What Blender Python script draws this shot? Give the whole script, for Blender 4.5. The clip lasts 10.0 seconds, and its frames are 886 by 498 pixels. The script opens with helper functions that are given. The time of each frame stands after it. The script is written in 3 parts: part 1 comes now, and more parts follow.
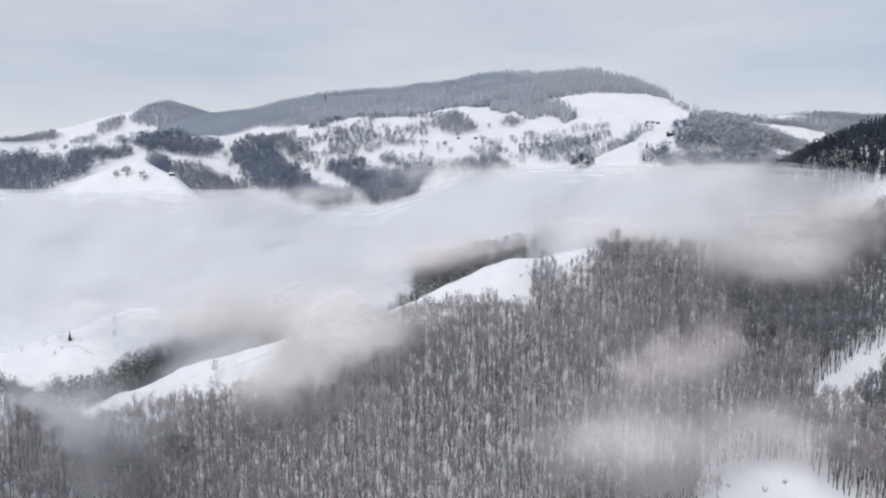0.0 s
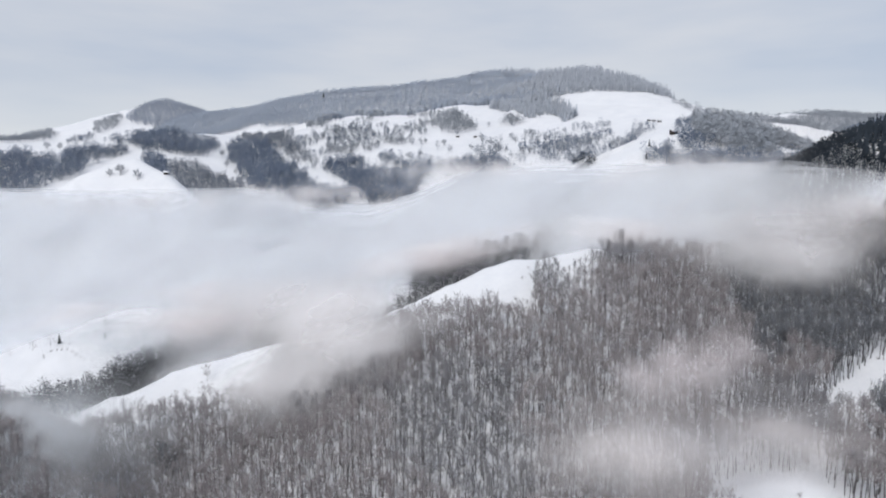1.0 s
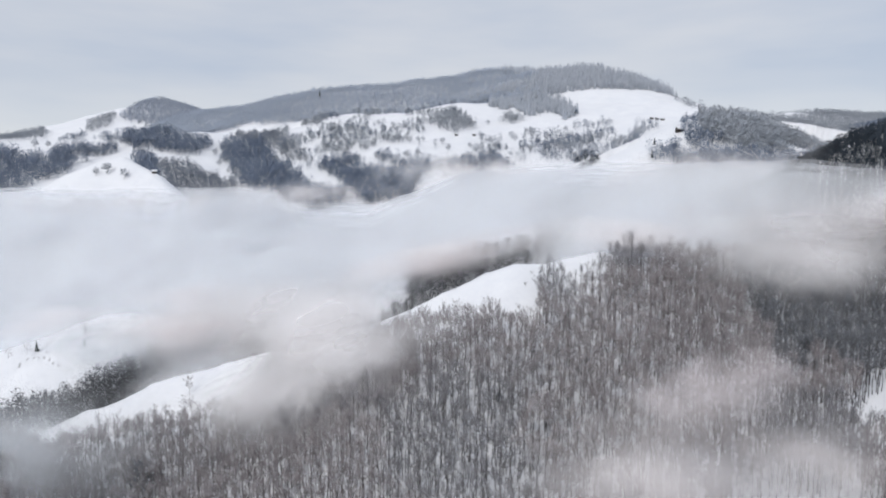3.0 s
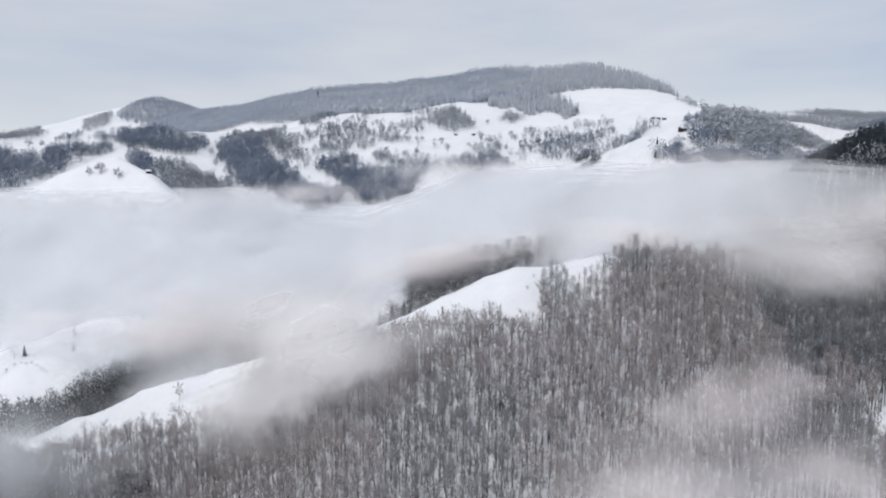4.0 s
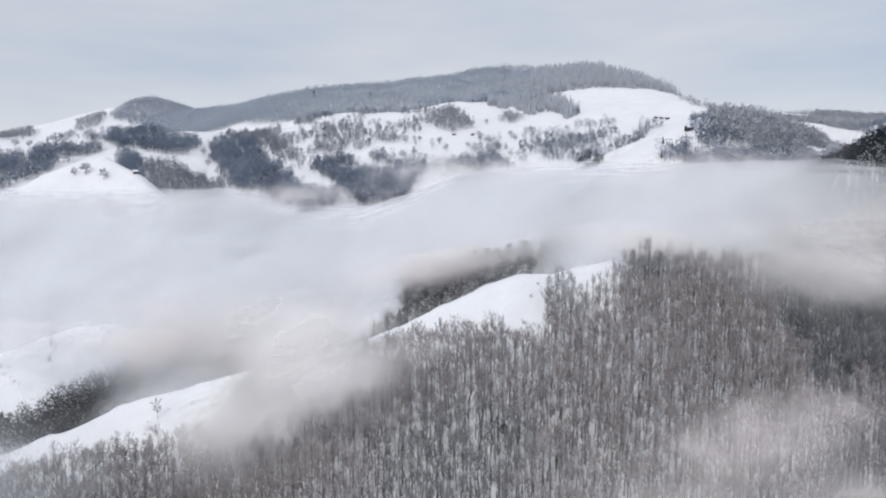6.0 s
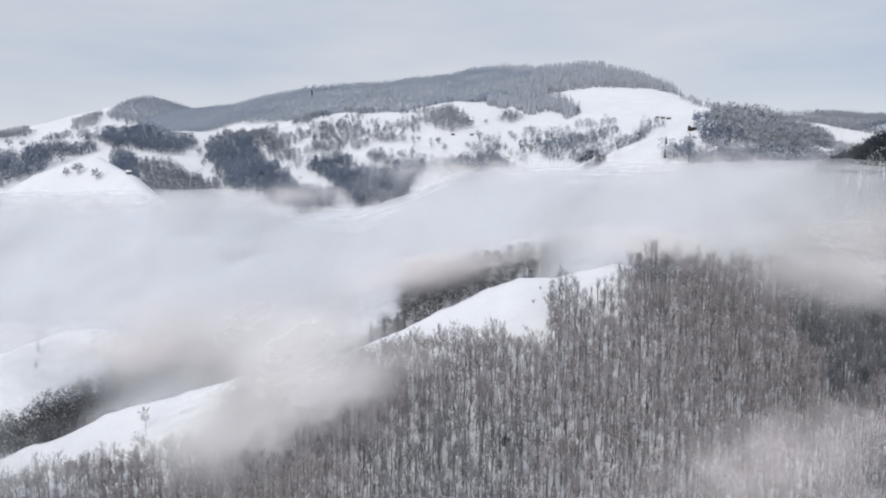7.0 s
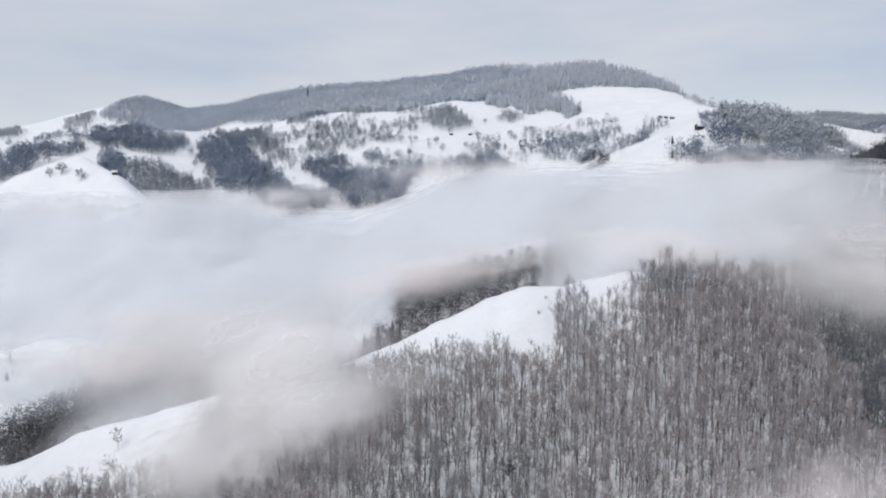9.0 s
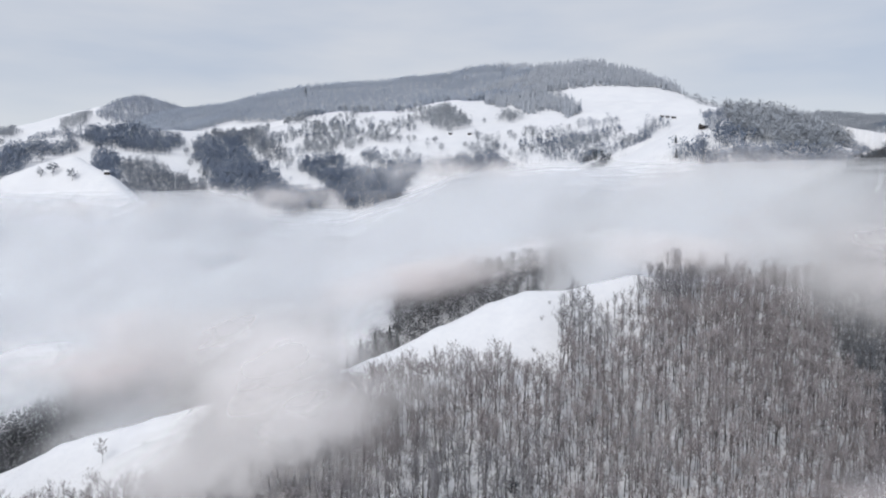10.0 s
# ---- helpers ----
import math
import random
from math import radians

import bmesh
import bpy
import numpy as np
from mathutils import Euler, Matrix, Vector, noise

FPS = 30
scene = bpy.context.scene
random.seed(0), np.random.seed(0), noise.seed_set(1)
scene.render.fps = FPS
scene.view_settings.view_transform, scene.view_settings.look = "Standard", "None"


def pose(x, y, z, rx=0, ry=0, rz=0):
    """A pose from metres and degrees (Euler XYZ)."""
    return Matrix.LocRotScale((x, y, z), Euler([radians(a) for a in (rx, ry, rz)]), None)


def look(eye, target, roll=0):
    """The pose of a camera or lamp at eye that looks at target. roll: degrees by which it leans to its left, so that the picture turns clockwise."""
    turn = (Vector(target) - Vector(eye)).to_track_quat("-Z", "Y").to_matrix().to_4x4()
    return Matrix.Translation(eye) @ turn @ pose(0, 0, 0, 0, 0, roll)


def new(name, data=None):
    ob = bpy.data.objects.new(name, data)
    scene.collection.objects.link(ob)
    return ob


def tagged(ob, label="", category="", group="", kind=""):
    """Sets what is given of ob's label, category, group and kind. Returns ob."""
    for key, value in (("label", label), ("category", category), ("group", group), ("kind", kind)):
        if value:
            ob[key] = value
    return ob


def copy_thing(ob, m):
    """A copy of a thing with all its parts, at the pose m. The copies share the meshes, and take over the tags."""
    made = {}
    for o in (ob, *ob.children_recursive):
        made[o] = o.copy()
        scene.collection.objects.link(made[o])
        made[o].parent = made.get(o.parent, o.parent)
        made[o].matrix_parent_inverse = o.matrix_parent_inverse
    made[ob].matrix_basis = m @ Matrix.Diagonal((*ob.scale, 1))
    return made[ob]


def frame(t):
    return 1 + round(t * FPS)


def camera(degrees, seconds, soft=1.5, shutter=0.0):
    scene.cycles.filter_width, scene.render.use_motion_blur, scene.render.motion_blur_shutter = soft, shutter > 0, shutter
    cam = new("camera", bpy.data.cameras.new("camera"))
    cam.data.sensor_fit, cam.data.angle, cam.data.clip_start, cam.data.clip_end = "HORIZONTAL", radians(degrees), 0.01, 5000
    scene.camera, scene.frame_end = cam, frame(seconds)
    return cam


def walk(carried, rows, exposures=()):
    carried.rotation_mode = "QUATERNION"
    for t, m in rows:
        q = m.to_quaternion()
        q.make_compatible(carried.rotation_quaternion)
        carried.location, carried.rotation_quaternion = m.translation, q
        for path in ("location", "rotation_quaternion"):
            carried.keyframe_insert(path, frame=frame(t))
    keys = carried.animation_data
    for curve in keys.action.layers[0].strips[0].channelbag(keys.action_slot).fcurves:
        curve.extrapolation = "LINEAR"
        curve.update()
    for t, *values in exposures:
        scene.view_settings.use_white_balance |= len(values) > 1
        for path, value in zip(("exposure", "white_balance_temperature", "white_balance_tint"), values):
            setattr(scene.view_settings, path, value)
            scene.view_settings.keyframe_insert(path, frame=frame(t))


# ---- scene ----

# ---------------------------------------------------------------- camera
cam = camera(70.0, 10.0, soft=2.0)
EYE = 200.0


def flight(t):
    """A level, slow forward flight at 10 m/s with a slight turn to the right."""
    u = t / 10
    yaw = 0.695 - 0.696 * u - 0.136 * u * u
    pitch = -5.945 - 1.112 * u + 2.424 * u * u - 1.229 * u ** 3
    return pose(0.084 * u * u, 10 * t, EYE + 0.187 * u * u, 90 + pitch, 0, yaw) @ pose(0, 0, 0, 0, 0, 0.151 * u)


walk(cam, [(k / 2, flight(k / 2)) for k in range(21)])

# ---------------------------------------------------------------- light
SUN_ELEVATION, SUN_TURN = 48.0, 215.0
scene.view_settings.exposure = 0.0
scene.cycles.transparent_max_bounces = 64
scene.cycles.max_bounces, scene.cycles.diffuse_bounces, scene.cycles.transmission_bounces = 16, 12, 12

world = bpy.data.worlds.new("overcast_sky")
scene.world = world
world.use_nodes = True
wn = world.node_tree
wn.nodes.clear()


def node(tree, kind, **inputs):
    n = tree.nodes.new(kind)
    for key, value in inputs.items():
        n.inputs[key.replace("_", " ")].default_value = value
    return n


sky = wn.nodes.new("ShaderNodeTexSky")
sky.sky_type, sky.sun_disc = "NISHITA", False
sky.sun_elevation, sky.sun_rotation = radians(SUN_ELEVATION), radians(SUN_TURN)
sky_dim = wn.nodes.new("ShaderNodeVectorMath")
sky_dim.operation = "SCALE"
sky_dim.inputs["Scale"].default_value = 0.12
wn.links.new(sky.outputs[0], sky_dim.inputs[0])
where = wn.nodes.new("ShaderNodeTexCoord")
stretch = wn.nodes.new("ShaderNodeMapping")
stretch.inputs["Scale"].default_value = (1.3, 1.3, 6.0)
wn.links.new(where.outputs["Generated"], stretch.inputs[0])
clouds = node(wn, "ShaderNodeTexNoise", Scale=1.7, Detail=5.0, Roughness=0.5)
wn.links.new(stretch.outputs[0], clouds.inputs["Vector"])
cloud_colour = wn.nodes.new("ShaderNodeValToRGB")
cloud_colour.color_ramp.elements[0].position, cloud_colour.color_ramp.elements[0].color = 0.36, (0.515, 0.575, 0.685, 1)
cloud_colour.color_ramp.elements[1].position, cloud_colour.color_ramp.elements[1].color = 0.66, (0.675, 0.695, 0.745, 1)
wn.links.new(clouds.outputs[0], cloud_colour.inputs[0])
cover = wn.nodes.new("ShaderNodeMix")
cover.data_type = "RGBA"
cover.inputs[0].default_value = 0.9
wn.links.new(sky_dim.outputs[0], cover.inputs[6])
height = wn.nodes.new("ShaderNodeSeparateXYZ")
wn.links.new(where.outputs["Generated"], height.inputs[0])
low_sky = wn.nodes.new("ShaderNodeMapRange")
low_sky.interpolation_type = "SMOOTHSTEP"
for n, v in enumerate((0.02, 0.17, 0.75, 0.0), 1):
    low_sky.inputs[n].default_value = v
wn.links.new(height.outputs[2], low_sky.inputs[0])
pale = wn.nodes.new("ShaderNodeMix")
pale.data_type = "RGBA"
pale.inputs[7].default_value = (0.775, 0.79, 0.82, 1)
wn.links.new(low_sky.outputs[0], pale.inputs[0])
wn.links.new(cloud_colour.outputs[0], pale.inputs[6])
wn.links.new(pale.outputs[2], cover.inputs[7])
background = wn.nodes.new("ShaderNodeBackground")
background.inputs[1].default_value = 1.0
wn.links.new(cover.outputs[2], background.inputs[0])
wn.links.new(background.outputs[0], wn.nodes.new("ShaderNodeOutputWorld").inputs[0])

sun = new("sun", bpy.data.lights.new("sun", "SUN"))
sun.data.energy, sun.data.angle, sun.data.color = 1.5, radians(25), (1.0, 0.945, 0.89)
a, e = radians(SUN_TURN), radians(SUN_ELEVATION)
sun.matrix_world = look((0, 0, 400), (-math.sin(a) * math.cos(e), -math.cos(a) * math.cos(e), 400 - math.sin(e)))


# ---------------------------------------------------------------- materials
def material(name):
    m = bpy.data.materials.new(name)
    m.use_nodes = True
    m.node_tree.nodes.clear()
    out = m.node_tree.nodes.new("ShaderNodeOutputMaterial")
    return m, m.node_tree, out


def varied(name, dark, light, scale, rough, spots=None, bump=0.0, stretched=(1, 1, 1), sprays=None, soft=False):
    """Two-scale noise between two colours, with a little relief; spots: (colour, threshold, scale) of patches laid over it."""
    m, t, out = material(name)
    bsdf = t.nodes.new("ShaderNodeBsdfPrincipled")
    bsdf.inputs["Roughness"].default_value = rough
    bsdf.inputs["Specular IOR Level"].default_value = 0.2
    geo = t.nodes.new("ShaderNodeNewGeometry")
    mapping = t.nodes.new("ShaderNodeMapping")
    mapping.inputs["Scale"].default_value = stretched
    t.links.new(geo.outputs["Position"], mapping.inputs[0])
    big = node(t, "ShaderNodeTexNoise", Scale=scale, Detail=3.0)
    fine = node(t, "ShaderNodeTexNoise", Scale=scale * 9, Detail=4.0, Roughness=0.6)
    for n in (big, fine):
        t.links.new(mapping.outputs[0], n.inputs["Vector"])
    both = node(t, "ShaderNodeMath")
    both.operation = "ADD"
    t.links.new(big.outputs[0], both.inputs[0])
    t.links.new(fine.outputs[0], both.inputs[1])
    ramp = t.nodes.new("ShaderNodeMapRange")
    ramp.inputs[1].default_value, ramp.inputs[2].default_value = 0.7, 1.3
    t.links.new(both.outputs[0], ramp.inputs[0])
    mix = t.nodes.new("ShaderNodeMix")
    mix.data_type = "RGBA"
    mix.inputs[6].default_value, mix.inputs[7].default_value = (*dark, 1), (*light, 1)
    t.links.new(ramp.outputs[0], mix.inputs[0])
    colour = mix.outputs[2]
    if spots:
        patch = node(t, "ShaderNodeTexNoise", Scale=spots[2], Detail=4.0)
        t.links.new(geo.outputs["Position"], patch.inputs["Vector"])
        cut = t.nodes.new("ShaderNodeMapRange")
        cut.inputs[1].default_value, cut.inputs[2].default_value = spots[1], spots[1] + 0.06
        t.links.new(patch.outputs[0], cut.inputs[0])
        over = t.nodes.new("ShaderNodeMix")
        over.data_type = "RGBA"
        over.inputs[7].default_value = (*spots[0], 1)
        t.links.new(cut.outputs[0], over.inputs[0])
        t.links.new(colour, over.inputs[6])
        colour = over.outputs[2]
    t.links.new(colour, bsdf.inputs["Base Color"])
    if bump:
        relief = node(t, "ShaderNodeBump", Strength=0.6, Distance=bump)
        t.links.new(fine.outputs[0], relief.inputs["Height"])
        t.links.new(relief.outputs[0], bsdf.inputs["Normal"])
    if soft:
        # a crown of countless twigs takes light mostly from above
        up = t.nodes.new("ShaderNodeVectorMath")
        up.operation = "MULTIPLY_ADD"
        up.inputs[1].default_value, up.inputs[2].default_value = (0.5, 0.5, 0.5), (0, 0, 0.8)
        t.links.new(geo.outputs["Normal"], up.inputs[0])
        level = t.nodes.new("ShaderNodeVectorMath")
        level.operation = "NORMALIZE"
        t.links.new(up.outputs[0], level.inputs[0])
        t.links.new(level.outputs[0], bsdf.inputs["Normal"])
    if sprays:
        # fine twigs with air between them: (size, share of air)
        net = node(t, "ShaderNodeTexNoise", Scale=sprays[0], Detail=2.0, Roughness=0.7)
        t.links.new(geo.outputs["Position"], net.inputs["Vector"])
        solid = t.nodes.new("ShaderNodeMapRange")
        solid.inputs[1].default_value, solid.inputs[2].default_value = sprays[1] - 0.12, sprays[1] + 0.2
        t.links.new(net.outputs[0], solid.inputs[0])
        air = t.nodes.new("ShaderNodeBsdfTransparent")
        spray = t.nodes.new("ShaderNodeMixShader")
        t.links.new(solid.outputs[0], spray.inputs[0])
        t.links.new(air.outputs[0], spray.inputs[1])
        t.links.new(bsdf.outputs[0], spray.inputs[2])
        t.links.new(spray.outputs[0], out.inputs[0])
    else:
        t.links.new(bsdf.outputs[0], out.inputs[0])
    return m


SNOW = varied("snow", (0.76, 0.78, 0.82), (0.84, 0.855, 0.88), 0.05, 0.75, bump=0.25)
BARK = varied("beech_bark", (0.04, 0.037, 0.039), (0.125, 0.115, 0.118), 0.5, 0.9, spots=((0.6, 0.6, 0.62), 0.56, 0.5), stretched=(1, 1, 0.2))
TWIG = varied("bare_twigs", (0.29, 0.268, 0.28), (0.48, 0.442, 0.455), 0.02, 0.9, spots=((0.29, 0.29, 0.315), 0.53, 0.013), sprays=(2.2, 0.56), soft=True)
# bare twigs lightened and blued: the haze before them is put into the colour
FAR_HAZE_TWIG = varied("far_haze_twigs", (0.145, 0.19, 0.275), (0.275, 0.33, 0.435), 0.015, 0.9, soft=True)
# darker, bluer copy of the bare twigs: shade put into the colour
PAINTED_SHADE_TWIG = varied("painted_shade_twigs", (0.10, 0.112, 0.132), (0.22, 0.235, 0.262), 0.02, 0.9, sprays=(2.2, 0.54), soft=True)
# the far hill's aerial haze is painted into these pale blue twigs
HILL_HAZE_TWIG = varied("painted_haze_twigs", (0.40, 0.46, 0.58), (0.50, 0.56, 0.67), 0.008, 0.9, soft=True)
# rime-covered twigs; some distance haze is mixed into the pale colour
RIME_HAZE = varied("rime_haze_twigs", (0.32, 0.36, 0.42), (0.51, 0.55, 0.61), 0.015, 0.9, soft=True)
NEEDLE = varied("spruce_needles", (0.018, 0.026, 0.026), (0.05, 0.062, 0.062), 0.2, 0.9, spots=((0.5, 0.53, 0.56), 0.62, 0.7))
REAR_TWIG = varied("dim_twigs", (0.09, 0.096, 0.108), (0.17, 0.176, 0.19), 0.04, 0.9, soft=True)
# mid-grey twigs, tinted blue for the haze of their distance
GROVE_HAZE_TWIG = varied("grove_haze_twigs", (0.19, 0.22, 0.275), (0.34, 0.375, 0.435), 0.015, 0.9, soft=True)
# rime, with the pale blue haze of distance mixed into the colour
MOUNTAIN_RIME_HAZE = varied("mountain_rime_haze", (0.49, 0.565, 0.69), (0.62, 0.69, 0.80), 0.008, 0.9, soft=True)
DEEP_TWIG = varied("deep_dark_twigs", (0.022, 0.032, 0.045), (0.055, 0.07, 0.09), 0.04, 0.9, soft=True)
RIMED_NEEDLE = varied("rimed_needles", (0.33, 0.37, 0.43), (0.62, 0.65, 0.70), 0.1, 0.9)


def fog_material(name, strength, colour, scale=0.02, puff=True):
    """Soft puffs: each fades to nothing at its rim, and wisps thin it out."""
    m, t, out = material(name)
    uv = t.nodes.new("ShaderNodeUVMap")
    dist = t.nodes.new("ShaderNodeVectorMath")
    dist.operation = "LENGTH"
    t.links.new(uv.outputs[0], dist.inputs[0])
    fade = t.nodes.new("ShaderNodeMapRange")
    fade.interpolation_type = "SMOOTHERSTEP"
    for n, v in enumerate((1.0, 0.0, 0.0, strength), 1):
        fade.inputs[n].default_value = v
    t.links.new(dist.outputs["Value"], fade.inputs[0])
    geo = t.nodes.new("ShaderNodeNewGeometry")
    wisp = node(t, "ShaderNodeTexNoise", Scale=scale, Detail=3.0, Roughness=0.5)
    t.links.new(geo.outputs["Position"], wisp.inputs["Vector"])
    thin = t.nodes.new("ShaderNodeMapRange")
    thin.inputs[1].default_value, thin.inputs[2].default_value, thin.inputs[3].default_value = 0.3, 0.6, 0.25
    t.links.new(wisp.outputs[0], thin.inputs[0])
    alpha = node(t, "ShaderNodeMath")
    alpha.operation = "MULTIPLY"
    alpha.inputs[0].default_value = strength
    if puff:
        t.links.new(fade.outputs[0], alpha.inputs[0])
    t.links.new(thin.outputs[0], alpha.inputs[1])
    diffuse = node(t, "ShaderNodeBsdfDiffuse", Color=(*colour, 1))
    through_it = node(t, "ShaderNodeBsdfTranslucent", Color=(*colour, 1))
    body = node(t, "ShaderNodeMixShader", Fac=0.35)
    t.links.new(diffuse.outputs[0], body.inputs[1])
    t.links.new(through_it.outputs[0], body.inputs[2])
    clear = t.nodes.new("ShaderNodeBsdfTransparent")
    mix = t.nodes.new("ShaderNodeMixShader")
    t.links.new(alpha.outputs[0], mix.inputs[0])
    t.links.new(clear.outputs[0], mix.inputs[1])
    t.links.new(body.outputs[0], mix.inputs[2])
    t.links.new(mix.outputs[0], out.inputs[0])
    return m


FOG_LAYER = fog_material("fog_layer", 0.22, (0.92, 0.935, 0.955), 0.012, puff=False)
WISP_CAP = fog_material("thin_fog_cap", 0.24, (0.94, 0.905, 0.90), 0.035)
VEIL = fog_material("fog_veil", 0.03, (0.93, 0.89, 0.885), 0.03)
WISP = fog_material("thin_fog", 0.11, (0.96, 0.935, 0.93), 0.03)
PINK = fog_material("pinkish_fog", 0.06, (0.93, 0.865, 0.865), 0.05)
GREY_FOG = fog_material("grey_fog", 0.20, (0.80, 0.83, 0.86), 0.03)
CREST = fog_material("crest_fog", 0.29, (0.935, 0.925, 0.93), 0.018)

# ---------------------------------------------------------------- lie of the land
# TERRAIN BEGIN
LATTICE = np.random.RandomState(7).rand(256, 256)


def value_noise(x, y):
    xi, yi = np.floor(x).astype(int), np.floor(y).astype(int)
    fx, fy = x - xi, y - yi
    fx, fy = fx * fx * (3 - 2 * fx), fy * fy * (3 - 2 * fy)
    g = lambda i, j: LATTICE[(xi + i) % 256, (yi + j) % 256]
    return (g(0, 0) * (1 - fx) + g(1, 0) * fx) * (1 - fy) + (g(0, 1) * (1 - fx) + g(1, 1) * fx) * fy - 0.5


def fbm(x, y, size, octaves=4):
    total, amp = 0.0, 1.0
    for k in range(octaves):
        total = total + amp * value_noise(x / size * 2 ** k + 17.3 * k, y / size * 2 ** k + 5.1 * k)
        amp *= 0.5
    return total


def ridge(x, y, crest, front, back, rounding):
    """The height of a ridge: a crest line (x, y, z), falling off to both sides with the given slopes. front: the crest's right side."""
    height = np.full(np.shape(x), -1e4)
    for (ax, ay, az), (bx, by, bz) in zip(crest, crest[1:]):
        dx, dy = bx - ax, by - ay
        s = np.clip(((x - ax) * dx + (y - ay) * dy) / (dx * dx + dy * dy), 0, 1)
        ox, oy = x - ax - s * dx, y - ay - s * dy
        d2 = ox * ox + oy * oy
        right = (dx * oy - dy * ox) < 0
        h = az + s * (bz - az) - np.where(right, front, back) * (np.sqrt(d2 + rounding ** 2) - rounding)
        height = np.maximum(height, h)
    return height


# Heights of crests are below or above the camera's height.
NEAR_CREST = [(-420, 335, -200), (-250, 335, -149), (-211, 335, -128), (-177, 335, -114), (-144, 335, -100), (-98, 338, -88), (-62, 342, -80), (-36, 333, -70),
              (-19, 330, -63), (1, 333, -52), (20, 336, -44), (33, 338, -39.7), (48, 339, -40.5), (75, 343, -35), (107, 350, -38), (161, 360, -41), (253, 370, -44), (420, 380, -40)]
RIDGES = [
    # near ridge, its spurs, and the slopes just behind it
    (NEAR_CREST, 0.70, 0.95, 5),
    ([(320, 350, -55), (206, 297, -81), (159, 276, -98), (118, 220, -102), (90, 190, -108), (40, 120, -140)], 0.55, 0.75, 18),
    ([(-330, 300, -80), (-225, 262, -92), (-182, 246, -108), (-140, 190, -150)], 0.8, 0.8, 12),
    ([(-420, 380, -170), (-295, 400, -124), (-267, 410, -109), (-245, 420, -98), (-211, 430, -86), (-185, 440, -96), (-150, 460, -125)], 0.6, 0.5, 25),
    ([(-150, 455, -106), (-60, 462, -76), (-18, 466, -58), (40, 470, -37), (90, 475, -28), (160, 480, -30)], 0.62, 0.5, 15),
    ([(170, 445, -35), (222, 432, 1), (245, 428, 13), (261, 425, 23), (285, 425, 34), (380, 440, 70)], 0.8, 0.6, 15),
    # spurs of the mountain
    ([(-600, 700, -45), (-436, 665, -16), (-364, 642, 8), (-317, 650, 24), (-275, 625, 8), (-251, 603, -8), (-232, 560, -40)], 1.0, 1.1, 8),
    ([(-1000, 920, 36), (-640, 850, 38), (-480, 905, 58), (-400, 950, 74), (-343, 1000, 74), (-222, 900, 27), (-126, 796, -15), (-80, 735, -45)], 0.4, 0.4, 15),
    ([(-343, 1000, 70), (-270, 860, 22), (-235, 760, -15), (-215, 700, -45)], 0.4, 0.4, 15),
    ([(-160, 1120, 95), (-133, 950, 45), (-39, 760, 2), (-10, 690, -35)], 0.4, 0.4, 14),
    ([(20, 800, 18), (52, 745, 4), (80, 690, -25)], 0.4, 0.4, 15),
    ([(240, 640, 57), (203, 578, 38), (150, 562, 20), (112, 556, -12)], 0.6, 0.75, 8),
    ([(330, 900, 84), (236, 644, 58), (255, 640, 57), (300, 650, 40), (345, 660, 20), (420, 640, -8)], 0.5, 0.4, 20),
    # the mountain
    ([(-420, 1150, 78), (-270, 1100, 84), (-160, 1150, 119), (-58, 1150, 119), (22, 1150, 134), (103, 1150, 130), (200, 1100, 130), (300, 1040, 121)], 0.34, 0.2, 25),
    ([(-553, 1500, 147), (-427, 1430, 157), (-264, 1380, 179), (-132, 1400, 194), (68, 1500, 240), (161, 1450, 234), (191, 1350, 210), (268, 1300, 211), (312, 1250, 193),
      (333, 1150, 150)], 0.42, 0.5, 30),
    ([(333, 1150, 150), (344, 1005, 120), (360, 900, 90), (392, 850, 68), (412, 780, 38), (400, 700, 12)], 0.42, 0.8, 15),
    ([(-1500, 1400, 80), (-993, 1400, 92), (-929, 1500, 105), (-929, 1700, 154), (-887, 1800, 203), (-798, 1800, 221), (-712, 1800, 186), (-553, 1500, 145)], 0.4, 0.4, 40),
    ([(640, 1380, 20), (808, 1400, 82), (910, 1400, 122), (1100, 1420, 170), (1500, 1500, 200)], 0.5, 0.4, 20),
    ([(600, 2300, 100), (900, 2450, 190), (1186, 2600, 262), (1366, 2600, 270), (1660, 2600, 252), (2300, 2700, 260)], 0.35, 0.3, 60),
    ([(-4000, 3600, 120), (-1500, 3400, 150), (600, 3600, 120), (2500, 3800, 200), (4200, 3600, 160)], 0.2, 0.2, 80),
]


def ground_height(x, y):
    x, y = np.asarray(x, float), np.asarray(y, float)
    h = -175.0 + 14 * fbm(x, y, 220)
    for crest, front, back, rounding in RIDGES:
        g = ridge(x, y, crest, front, back, rounding)
        k = 5.0
        h = np.maximum(h, g) + 0.25 * np.maximum(k - np.abs(h - g), 0) ** 2 / k
    far = np.clip((y - 450) / 300, 0, 1)
    return EYE + h + (1 - far) * 2.2 * fbm(x, y, 24) + far * (9 * fbm(x, y, 110) + 1.0 * fbm(x, y, 22, 3))
